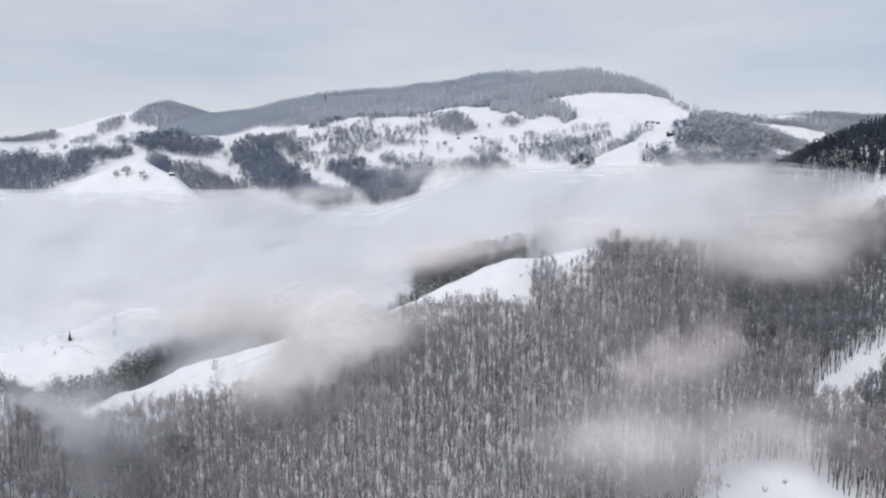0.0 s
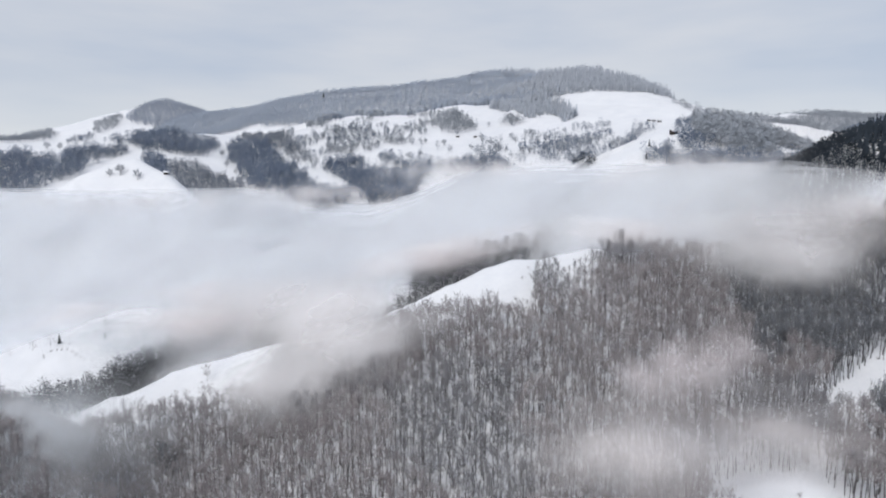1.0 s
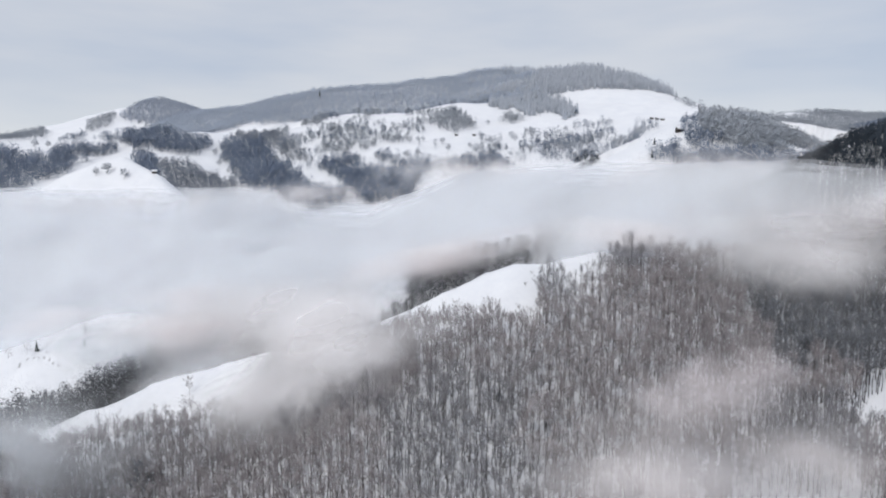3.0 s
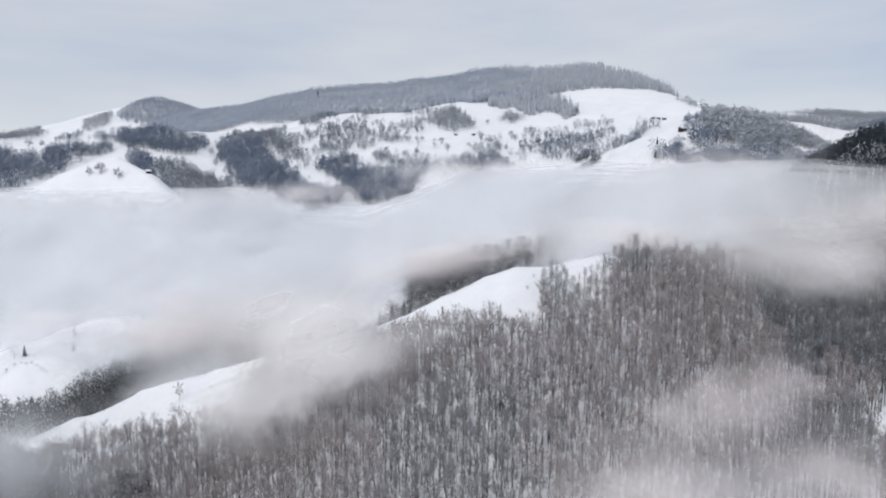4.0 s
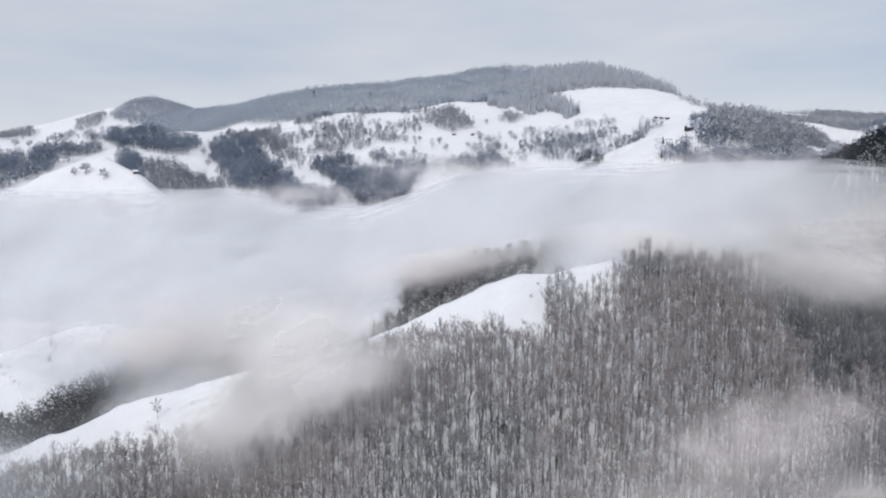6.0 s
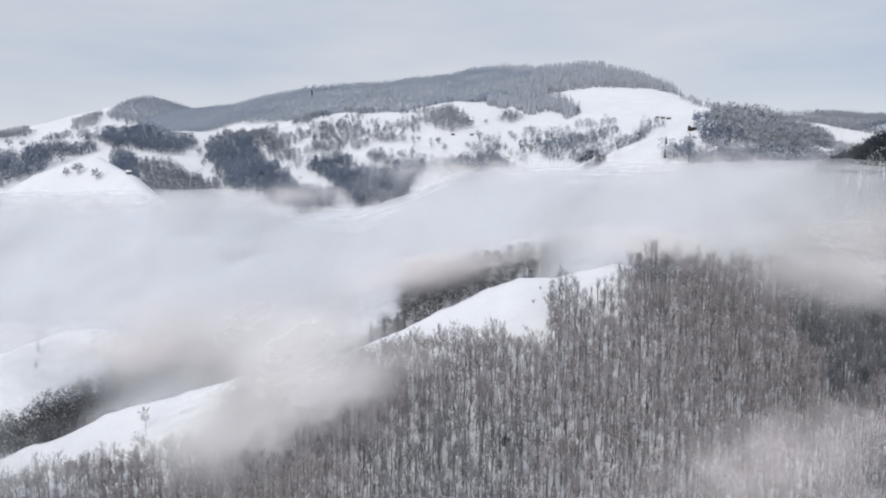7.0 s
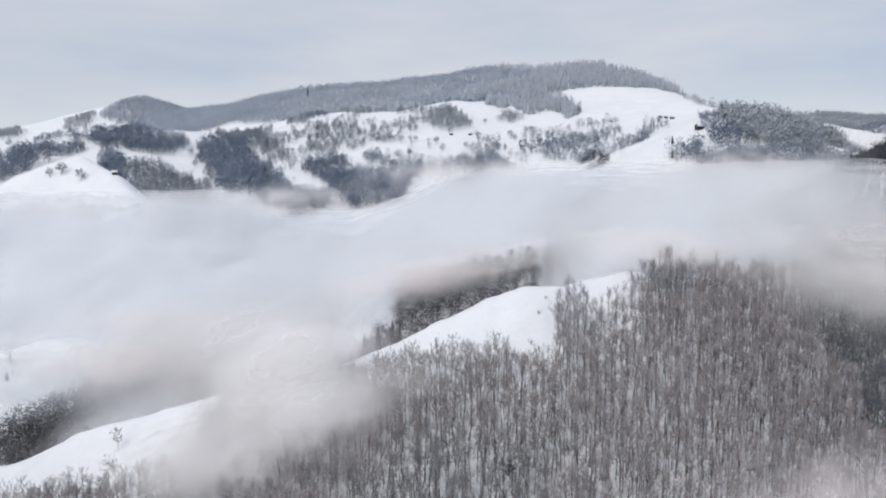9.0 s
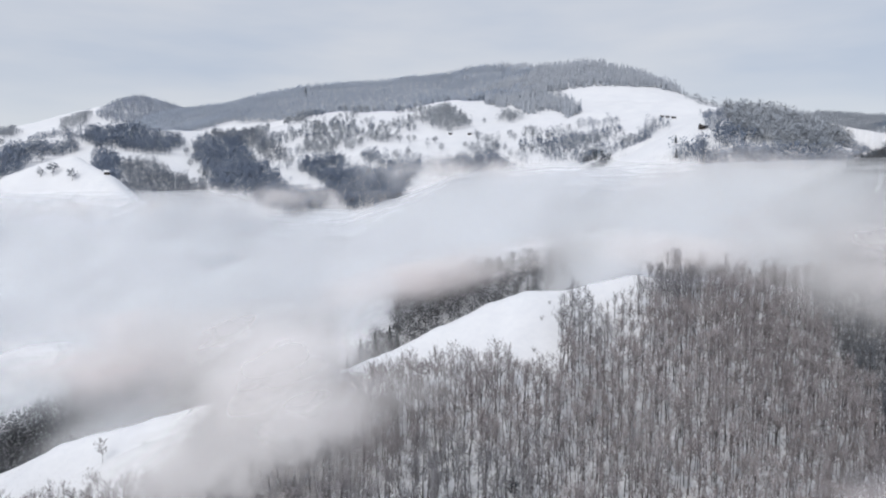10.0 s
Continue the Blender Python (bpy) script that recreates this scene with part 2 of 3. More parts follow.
# TERRAIN END


def sheet(name, columns):
    """The ground as one sheet, finer near the camera's line."""
    v = np.concatenate([np.linspace(-400, 170, 20), np.arange(174, 480, 2.2), np.geomspace(482, 1900, 250), np.geomspace(1925, 4850, 45)])
    u = np.linspace(-1, 1, columns)
    yy, uu = np.meshgrid(v, u, indexing="ij")
    xx = uu * (130 + 0.86 * np.maximum(yy, 250))
    zz = ground_height(xx, yy)
    verts = np.stack([xx, yy, zz], -1).reshape(-1, 3)
    i = np.arange(len(v) - 1)[:, None] * columns + np.arange(columns - 1)[None, :]
    quads = np.stack([i, i + 1, i + columns + 1, i + columns], -1).reshape(-1, 4)
    return mesh_from(name, verts, quads)


def mesh_from(name, verts, faces, mats=(), index=None):
    faces = np.asarray(faces, np.int32)
    me = bpy.data.meshes.new(name)
    me.vertices.add(len(verts))
    me.vertices.foreach_set("co", np.asarray(verts, np.float32).ravel())
    me.loops.add(faces.size)
    me.loops.foreach_set("vertex_index", faces.ravel())
    me.polygons.add(len(faces))
    me.polygons.foreach_set("loop_start", np.arange(0, faces.size, faces.shape[1], dtype=np.int32))
    for m in mats:
        me.materials.append(m)
    if index is not None:
        me.polygons.foreach_set("material_index", np.asarray(index, np.int32))
    me.update(calc_edges=True)
    return me


ground_mesh = sheet("ground", 430)
ground_mesh.materials.append(SNOW)
ground_mesh.polygons.foreach_set("use_smooth", np.ones(len(ground_mesh.polygons), bool))
tagged(new("ground", ground_mesh), "snow-covered mountain ground with ridges and valleys", "ground", kind="structure")


# ---------------------------------------------------------------- trees
class Shape:
    """Collects triangles, each with a material number."""

    def __init__(self):
        self.v, self.f, self.m = [], [], []

    def tube(self, a, b, ra, rb, sides, mat):
        a, b = np.array(a, float), np.array(b, float)
        d = (b - a) / (np.linalg.norm(b - a) + 1e-9)
        p = np.cross(d, (0.3, 0.9, 0.2))
        p /= np.linalg.norm(p)
        q = np.cross(d, p)
        n = len(self.v)
        ring = [math.cos(2 * math.pi * k / sides) * p + math.sin(2 * math.pi * k / sides) * q for k in range(sides)]
        self.v += [a + ra * c for c in ring]
        if rb <= 0:
            self.v.append(b)
            self.f += [(n + k, n + (k + 1) % sides, n + sides) for k in range(sides)]
            self.m += [mat] * sides
        else:
            self.v += [b + rb * c for c in ring]
            for k in range(sides):
                j = (k + 1) % sides
                self.f += [(n + k, n + j, n + sides + j), (n + k, n + sides + j, n + sides + k)]
            self.m += [mat] * 2 * sides

    def blade(self, a, b, width, side, mat):
        n = len(self.v)
        s = np.array(side) * width / 2
        self.v += [np.array(a) - s, np.array(a) + s, np.array(b)]
        self.f.append((n, n + 1, n + 2))
        self.m.append(mat)

    def arrays(self, only=None):
        v, f, m = np.array(self.v), np.array(self.f), np.array(self.m)
        if only is not None:
            f = f[m == only]
            used, f = np.unique(f, return_inverse=True)
            v, f, m = v[used], f.reshape(-1, 3), np.zeros(len(f), int)
        return v, f, m


def unit(r):
    v = r.normal(size=3)
    return v / np.linalg.norm(v)


def bare_tree(seed, height, spread, limbs=10, twigs=6, start=0.5, width=0.5, rise=1.0):
    """A leafless beech: bent tapered trunk, rising limbs and a haze of fine upward twigs. Materials: 0 bark, 1 twigs."""
    r, s = np.random.RandomState(seed), Shape()
    bend = r.normal(size=(4, 2)) * 0.22
    bend[0] = 0
    spine = [np.array((*bend[k], height * z)) for k, z in enumerate((-0.06, 0.3, 0.62, 0.92))]
    for k, (ra, rb) in enumerate(((0.20, 0.16), (0.16, 0.11), (0.11, 0.02))):
        s.tube(spine[k], spine[k + 1], ra * height / 17, rb * height / 17, 4, 0)
    for k in range(limbs):
        z = start + (0.82 - start) * (k + r.rand()) / limbs
        base = np.array([np.interp(z, (0, 0.3, 0.62, 0.92), [p[c] for p in spine]) for c in (0, 1)] + [z * height])
        turn, level = 2.4 * k + r.rand(), z + r.uniform(0.1, 0.24)
        reach = spread * math.sqrt(max(0.06, 1 - ((level - 0.74) / 0.3) ** 2)) * r.uniform(0.6, 1.05)
        tip = np.array((math.cos(turn) * reach, math.sin(turn) * reach, height * min(level, 0.98)))
        s.tube(base, tip, 0.06, 0, 3, 0)
        for j in range(twigs):
            at = base + (tip - base) * r.uniform(0.25, 1.05) + unit(r) * r.uniform(0, 0.7)
            go = unit(r) * 0.6 + np.array((0, 0, rise))
            s.blade(at - go * 0.7, at + go * r.uniform(0.9, 1.7), width * r.uniform(0.7, 1.4), unit(r), 1)
    return s


def round_tree(seed, height, spread, flakes=44):
    """A rime-covered broadleaf tree seen from far: a trunk and a ragged, airy crown of small sprays. Materials: 0 bark, 1 sprays."""
    r, s = np.random.RandomState(seed), Shape()
    s.tube((0, 0, -1.5), (0, 0, height * 0.7), 0.22, 0.06, 3, 0)
    for k in range(flakes):
        p = unit(r) * r.uniform(0.2, 1.0) ** 0.6
        at = np.array((p[0] * spread, p[1] * spread, height * (0.56 + 0.42 * p[2])))
        go = (p * 0.7 + unit(r) * 0.8 + (0, 0, 0.3)) * r.uniform(0.8, 1.5)
        s.blade(at - go * 0.5, at + go, r.uniform(0.9, 1.7), unit(r), 1)
    return s


def spruce(seed, height, spread, tiers=6, boughs=8):
    """A spruce: tiers of drooping boughs round a trunk. Materials: 0 bark, 1 needles."""
    r, s = np.random.RandomState(seed), Shape()
    s.tube((0, 0, -1.5), (0, 0, height), 0.2, 0, 3, 0)
    for k in range(tiers):
        z = height * (0.1 + 0.86 * k / tiers)
        reach = spread * (1 - 0.9 * k / tiers) * r.uniform(0.85, 1.1)
        for j in range(boughs):
            turn = 6.283 * (j + r.rand() * 0.6) / boughs
            out = np.array((math.cos(turn), math.sin(turn), 0))
            side = np.array((-out[1], out[0], 0))
            n = len(s.v)
            tip = out * reach * r.uniform(0.8, 1.15) + np.array((0, 0, z - reach * 0.25))
            root = np.array((0, 0, z + height * 0.17))
            s.v += [root, tip * (0.8, 0.8, 1) + side * reach * 0.45, tip, tip * (0.8, 0.8, 1) - side * reach * 0.45]
            s.f += [(n, n + 1, n + 2), (n, n + 2, n + 3)]
            s.m += [1, 1]
    return s


def scatter(name, label, shapes, x, y, scales, mats, seed=0):
    """Many trees of a wood, of a few shapes, each turned and sized at random, as one object."""
    r = np.random.RandomState(seed)
    x, y = np.asarray(x), np.asarray(y)
    z = ground_height(x, y)
    pick, turn = r.randint(len(shapes), size=len(x)), r.rand(len(x)) * 6.283
    V, F, M, base = [], [], [], 0
    for k, shape in enumerate(shapes):
        v, f, m = shape.arrays()
        on = np.where(pick == k)[0]
        if not len(on):
            continue
        c, s, g = np.cos(turn[on])[:, None], np.sin(turn[on])[:, None], np.asarray(scales)[on][:, None]
        lean = r.normal(size=(2, len(on), 1)) * 0.03
        px = g * (v[:, 0] * c - v[:, 1] * s + lean[0] * v[:, 2]) + x[on][:, None]
        py = g * (v[:, 0] * s + v[:, 1] * c + lean[1] * v[:, 2]) + y[on][:, None]
        pz = g * v[:, 2] + z[on][:, None]
        V.append(np.stack([px, py, pz], -1).reshape(-1, 3))
        F.append((f[None] + (np.arange(len(on)) * len(v))[:, None, None] + base).reshape(-1, 3))
        M.append(np.tile(m, len(on)))
        base += len(on) * len(v)
    ob = new(name, mesh_from(name, np.concatenate(V), np.concatenate(F), mats, np.concatenate(M)))
    return tagged(ob, label, "forest", kind="stuff")


def spots(x0, x1, y0, y1, step, seed):
    r = np.random.RandomState(seed)
    gx, gy = np.meshgrid(np.arange(x0, x1, step), np.arange(y0, y1, step))
    return (gx + r.uniform(-0.5, 0.5, gx.shape) * step).ravel(), (gy + r.uniform(-0.5, 0.5, gy.shape) * step).ravel()


BEECH = [bare_tree(k, 15 + 1.2 * (k % 4), 2.5 + 0.35 * (k % 3), 9, 10, 0.58, 0.62) for k in range(8)]
RIMED = [round_tree(k, 12 + k, 3.4 + 0.3 * k) for k in range(6)]
SPRUCE = [spruce(k, 17 + k, 3.2, 5, 6) for k in range(4)]


def edge_line(x):
    """How far up the near slope the wood reaches."""
    return np.interp(x, (-300, -180, -144, -100, -60, -25, 0, 20, 33, 37, 40, 43, 46, 50, 55, 63, 71, 78, 90, 400), (303, 304, 305, 305, 306, 309, 306, 300, 292, 295, 312, 323, 331, 334, 326, 321, 325, 331, 342, 372))


x, y = spots(-300, 300, 180, 372, 2.8, 1)
keep = (y < edge_line(x) + 4 * fbm(x, y, 14)) & (np.abs(x) < 0.73 * y + 25) & (y > 205 - 0.1 * np.abs(x))
spur_top = np.interp(x, (40, 90, 118, 159, 206, 320), (120, 190, 220, 276, 297, 350))
clearing = (x > 146 + 0.3 * (spur_top - y)) & (x < 270) & (np.abs(y - spur_top + 16) < 10 + 4 * fbm(x, y, 20))
clearing |= np.hypot((x - 108) / 32, (y - 204) / 22) < 1 + 0.5 * fbm(x, y, 20)
clearing |= np.hypot((x + 202) / 20, (y - 254) / 24) < 1 + 0.5 * fbm(x, y, 20)
keep &= ~clearing
x, y = x[keep], y[keep]
sizes = np.random.RandomState(3).uniform(0.8, 1.12, len(x)) * np.clip(0.82 + (edge_line(x) - y) / 60 - 0.35 * np.exp(-((x - 54) / 16) ** 2) * (y > 285), 0.45, 1)
# trees of the upper right slope get the twig colour with painted shade
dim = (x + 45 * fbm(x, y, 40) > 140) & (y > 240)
scatter("beech_wood", "leafless grey-brown beech wood on a steep snowy slope", BEECH, x[~dim], y[~dim], sizes[~dim], (BARK, TWIG), 5)
scatter("shaded_beech_wood", "leafless beech wood on the upper slope, shade put into its dark blue-grey", BEECH, x[dim], y[dim], sizes[dim], (BARK, PAINTED_SHADE_TWIG), 8)

x, y = spots(-130, 110, 388, 446, 3.4, 2)
keep = (ground_height(x, y) > EYE - 118) & (fbm(x, y, 40) > -0.25)
x, y = x[keep], y[keep]
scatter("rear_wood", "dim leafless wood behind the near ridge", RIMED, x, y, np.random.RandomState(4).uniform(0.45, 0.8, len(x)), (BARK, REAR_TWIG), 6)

x, y = spots(165, 400, 382, 446, 3.1, 12)
keep = ground_height(x, y) > EYE - 34
x, y = x[keep], y[keep]
spruces = fbm(x, y, 30) > 0.0
scatter("dark_wood", "dark leafless wood on the flank of a hill", RIMED, x[~spruces], y[~spruces], np.random.RandomState(14).uniform(0.6, 0.85, (~spruces).sum()), (DEEP_TWIG, DEEP_TWIG), 16)
scatter("dark_spruces", "dark dense spruce wood on the flank of a hill", SPRUCE, x[spruces], y[spruces], np.random.RandomState(15).uniform(0.45, 0.7, spruces.sum()), (BARK, DEEP_TWIG), 17)


def wood(name, label, places, shapes, mats, low, high, seed):
    x, y = np.concatenate(places, 1)
    return scatter(name, label, shapes, x, y, np.random.RandomState(seed).uniform(low, high, len(x)), mats, seed)


def inside(outline, step, seed, ragged=5.0):
    """Places for the trees of a wood within an outline, with a ragged edge and small gaps."""
    p = np.array(outline, float)
    x, y = spots(p[:, 0].min() - 8, p[:, 0].max() + 8, p[:, 1].min() - 14, p[:, 1].max() + 14, step, seed)
    wx, wy = x + ragged * 2 * fbm(x, y, 17), y + ragged * 4 * fbm(x + 200, y, 17)
    within = np.zeros(len(x), bool)
    for (ax, ay), (bx, by) in zip(p, np.roll(p, -1, 0)):
        if ay != by:
            within ^= ((ay > wy) != (by > wy)) & (wx < (bx - ax) * (wy - ay) / (by - ay) + ax)
    keep = within & (fbm(x + 70, y, 13) > -0.52)
    return np.stack([x[keep], y[keep]])


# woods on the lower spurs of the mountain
wood("foot_wood", "leafless woods at the mountain's foot, blue-grey haze in their colour", [
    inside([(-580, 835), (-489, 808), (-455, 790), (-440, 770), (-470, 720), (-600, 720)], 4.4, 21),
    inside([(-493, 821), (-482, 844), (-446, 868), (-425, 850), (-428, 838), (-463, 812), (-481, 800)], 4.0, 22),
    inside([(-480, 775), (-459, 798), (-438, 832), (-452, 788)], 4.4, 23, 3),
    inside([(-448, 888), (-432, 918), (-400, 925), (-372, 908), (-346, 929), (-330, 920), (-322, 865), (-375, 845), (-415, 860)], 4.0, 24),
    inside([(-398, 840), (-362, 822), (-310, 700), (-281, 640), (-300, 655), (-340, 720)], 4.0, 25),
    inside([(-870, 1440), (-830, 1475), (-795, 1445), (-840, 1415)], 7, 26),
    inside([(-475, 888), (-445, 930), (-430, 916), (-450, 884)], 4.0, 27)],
    RIMED, (FAR_HAZE_TWIG, FAR_HAZE_TWIG), 0.55, 1.1, 41)
wood("hollow_grove", "grey leafless wood in a hollow beside a snowy spur", [
    inside([(-358, 812), (-339, 830), (-299, 806), (-252, 777), (-225, 690), (-240, 650), (-268, 650)], 4.2, 28)],
    RIMED, (GROVE_HAZE_TWIG, GROVE_HAZE_TWIG), 0.5, 0.95, 47)
wood("dark_spur_wood", "dark leafless wood along a mountain spur, blue-grey haze in its colour", [
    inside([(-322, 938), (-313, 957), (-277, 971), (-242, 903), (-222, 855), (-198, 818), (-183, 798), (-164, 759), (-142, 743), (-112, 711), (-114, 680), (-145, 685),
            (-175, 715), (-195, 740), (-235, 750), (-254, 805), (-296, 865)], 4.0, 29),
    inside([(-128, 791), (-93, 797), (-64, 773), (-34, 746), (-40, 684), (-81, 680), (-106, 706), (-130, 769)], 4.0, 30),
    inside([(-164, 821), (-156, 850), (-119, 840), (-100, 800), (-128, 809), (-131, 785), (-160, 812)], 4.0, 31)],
    RIMED, (FAR_HAZE_TWIG, FAR_HAZE_TWIG), 0.55, 1.05, 42)
wood("upper_spur_wood", "grey rimed wood above the dark spur wood", [
    inside([(-320, 977), (-335, 1120), (-255, 1000), (-224, 930), (-193, 890), (-170, 843), (-203, 862), (-249, 925), (-282, 960)], 5.0, 32)],
    RIMED, (GROVE_HAZE_TWIG, GROVE_HAZE_TWIG), 0.5, 0.95, 43)
wood("mound_wood", "grey leafless woods on rounded mounds above the fog", [
    inside([(-98, 841), (-62, 823), (-57, 799), (-34, 809), (-15, 785), (-30, 750), (-56, 785), (-81, 808)], 4.6, 33),
    inside([(-5, 780), (7, 812), (24, 821), (41, 784)], 4.2, 34, 3), inside([(29, 784), (40, 817), (55, 833), (67, 783), (75, 750), (51, 760)], 4.2, 35, 3),
    inside([(4, 748), (40, 754), (51, 736), (18, 728)], 4.4, 36, 3)],
    RIMED, (FAR_HAZE_TWIG, FAR_HAZE_TWIG), 0.5, 0.9, 44)
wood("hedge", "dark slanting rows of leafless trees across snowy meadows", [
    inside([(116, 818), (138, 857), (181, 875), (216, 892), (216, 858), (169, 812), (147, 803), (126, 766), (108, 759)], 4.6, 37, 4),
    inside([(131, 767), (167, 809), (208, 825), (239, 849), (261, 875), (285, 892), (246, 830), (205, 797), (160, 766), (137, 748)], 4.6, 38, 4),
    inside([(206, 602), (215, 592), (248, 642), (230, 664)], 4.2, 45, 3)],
    RIMED, (FAR_HAZE_TWIG, FAR_HAZE_TWIG), 0.35, 0.62, 45)
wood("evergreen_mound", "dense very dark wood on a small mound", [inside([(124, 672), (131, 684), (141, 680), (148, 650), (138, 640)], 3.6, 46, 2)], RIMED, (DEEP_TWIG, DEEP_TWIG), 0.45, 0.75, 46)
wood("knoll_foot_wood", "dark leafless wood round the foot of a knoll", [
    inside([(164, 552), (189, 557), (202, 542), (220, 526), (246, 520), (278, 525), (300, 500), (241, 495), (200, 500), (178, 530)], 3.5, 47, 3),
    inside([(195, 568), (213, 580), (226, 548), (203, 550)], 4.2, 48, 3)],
    RIMED, (FAR_HAZE_TWIG, FAR_HAZE_TWIG), 0.55, 0.95, 67)
wood("knoll_wood", "grey rime-covered wood on a rounded knoll", [
    inside([(240, 646), (262, 650), (300, 658), (345, 664), (322, 600), (285, 568), (262, 526), (229, 540), (212, 566), (222, 590)], 4.0, 49, 3)],
    RIMED, (RIME_HAZE, RIME_HAZE), 0.65, 1.2, 66)
wood("rimed_grove", "rime-covered pale grey groves on snowy meadows", [
    inside([(-62, 997), (-39, 1016), (8, 1058), (31, 1006), (35, 964), (7, 925), (-16, 954), (-42, 1000)], 5.0, 51),
    inside([(73, 1002), (98, 1030), (116, 980), (93, 970)], 5.0, 52), inside([(-185, 911), (-144, 905), (-125, 893), (-140, 876)], 5.0, 53),
    inside([(-105, 915), (-69, 917), (-51, 897), (-74, 880)], 5.0, 54), inside([(-178, 978), (-163, 985), (-150, 956), (-161, 932)], 5.0, 55)],
    RIMED, (RIME_HAZE, RIME_HAZE), 0.55, 1.0, 68)
wood("spruce_grove", "rime-grey spruces on the meadows below the summit", [
    inside([(63, 1087), (113, 1226), (161, 1150), (192, 1040), (196, 993), (171, 960), (155, 1030), (126, 1010), (107, 1068)], 5.4, 56)],
    SPRUCE, (BARK, RIMED_NEEDLE), 0.55, 1.0, 70)
x, y = spots(-300, 330, 770, 1200, 8.5, 61)
keep = (fbm(x, y, 70) + 0.9 * fbm(x + 300, y, 24) > 0.36) & ((x < 190) | (y < 930)) & (np.hypot((x - 150) / 60, (y - 880) / 120) > 1)
wood("meadow_trees", "rime-grey trees in clumps over snowy meadows", [np.stack([x[keep], y[keep]])], RIMED, (RIME_HAZE, RIME_HAZE), 0.45, 0.9, 69)
x, y = spots(335, 560, 690, 1010, 6.5, 60)
keep = (ground_height(x, y) > EYE + 8) & (x > 350 + 16 * fbm(x, y, 40)) & (fbm(x, y, 70) > -0.3)
wood("spur_wood", "pale grey wood along a falling spur", [np.stack([x[keep], y[keep]])], RIMED, (RIME_HAZE, RIME_HAZE), 0.6, 0.95, 68)
x, y = spots(-300, 330, 770, 1200, 7.5, 61)
keep = (fbm(x, y, 70) + 0.9 * fbm(x + 300, y, 24) > 0.3) & ((x < 190) | (y < 930))
x, y = x[keep], y[keep]
dim = fbm(x + 90, y, 40) > 0
wood("meadow_trees", "rime-grey trees in clumps over snowy meadows", [np.stack([x[~dim], y[~dim]])], RIMED, (RIME_HAZE, RIME_HAZE), 0.5, 0.95, 44)
wood("meadow_trees", "dark leafless trees in clumps over snowy meadows", [np.stack([x[dim], y[dim]])], RIMED, (FAR_HAZE_TWIG, FAR_HAZE_TWIG), 0.45, 0.9, 69)

# the wooded back of the mountain
x, y = spots(-640, 400, 1150, 1530, 5.6, 62)
low = np.interp(x, (-640, -420, -270, -160, 100, 200, 230, 330, 400), (1240, 1190, 1170, 1185, 1170, 1118, 1132, 1128, 1110))
top = np.interp(x, (-553, -427, -264, -132, 68, 161, 191, 268, 312), (1500, 1430, 1380, 1400, 1500, 1450, 1350, 1300, 1250))
keep = (y > low + 30 * fbm(x, y, 60)) & (y < top + 25) & (ground_height(x, y) > EYE + 75)
x, y = x[keep], y[keep]
needle = x + 130 * fbm(x, y, 60) + 60 * fbm(x, y + 90, 15) > 120
wood("mountain_wood", "leafless wood on the mountain's back, rime and haze in its colour", [np.stack([x[~needle], y[~needle]])], RIMED, (MOUNTAIN_RIME_HAZE, MOUNTAIN_RIME_HAZE), 0.75, 1.05, 45)
wood("mountain_spruces", "rime-grey spruce wood below the summit", [np.stack([x[needle], y[needle]])], SPRUCE, (BARK, RIMED_NEEDLE), 0.7, 1.15, 46)
wood("hill_wood", "wood on a rounded distant hill, bluish haze in its colour", [inside([(-812, 1600), (-815, 1770), (-791, 1815), (-719, 1835), (-640, 1770), (-560, 1520), (-700, 1540)], 6.4, 63)],
     RIMED, (HILL_HAZE_TWIG, HILL_HAZE_TWIG), 0.8, 1.1, 47)
wood("hillside_wood", "pale woods beside a clearing on a distant hill", [
    inside([(-862, 1562), (-840, 1640), (-817, 1600), (-796, 1528), (-822, 1475)], 6.4, 64), inside([(-1180, 1560), (-1091, 1600), (-1003, 1600), (-913, 1492), (-906, 1440), (-960, 1370), (-1150, 1380)], 7.5, 65)],
    RIMED, (RIME_HAZE, RIME_HAZE), 0.7, 1.0, 71)
x, y = spots(640, 1200, 1250, 1480, 8.5, 64)
keep = ground_height(x, y) > EYE + 5
wood("slope_wood", "wood on a hill across the valley, blue-grey haze in its colour", [np.stack([x[keep], y[keep]])], RIMED, (FAR_HAZE_TWIG, FAR_HAZE_TWIG), 0.7, 1.0, 48)
x, y = spots(800, 2100, 2300, 2700, 12, 65)
keep = (ground_height(x, y) > EYE + 100) & (fbm(x, y, 260) > -0.08)
wood("distant_wood", "pale grey woods on distant hills", [np.stack([x[keep], y[keep]])], RIMED, (RIME_HAZE, RIME_HAZE), 1.4, 1.9, 49)
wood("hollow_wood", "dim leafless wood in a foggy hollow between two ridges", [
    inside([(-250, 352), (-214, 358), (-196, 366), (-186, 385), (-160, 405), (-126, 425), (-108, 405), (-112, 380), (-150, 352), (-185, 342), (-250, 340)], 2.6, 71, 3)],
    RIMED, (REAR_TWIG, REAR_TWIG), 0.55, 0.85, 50)


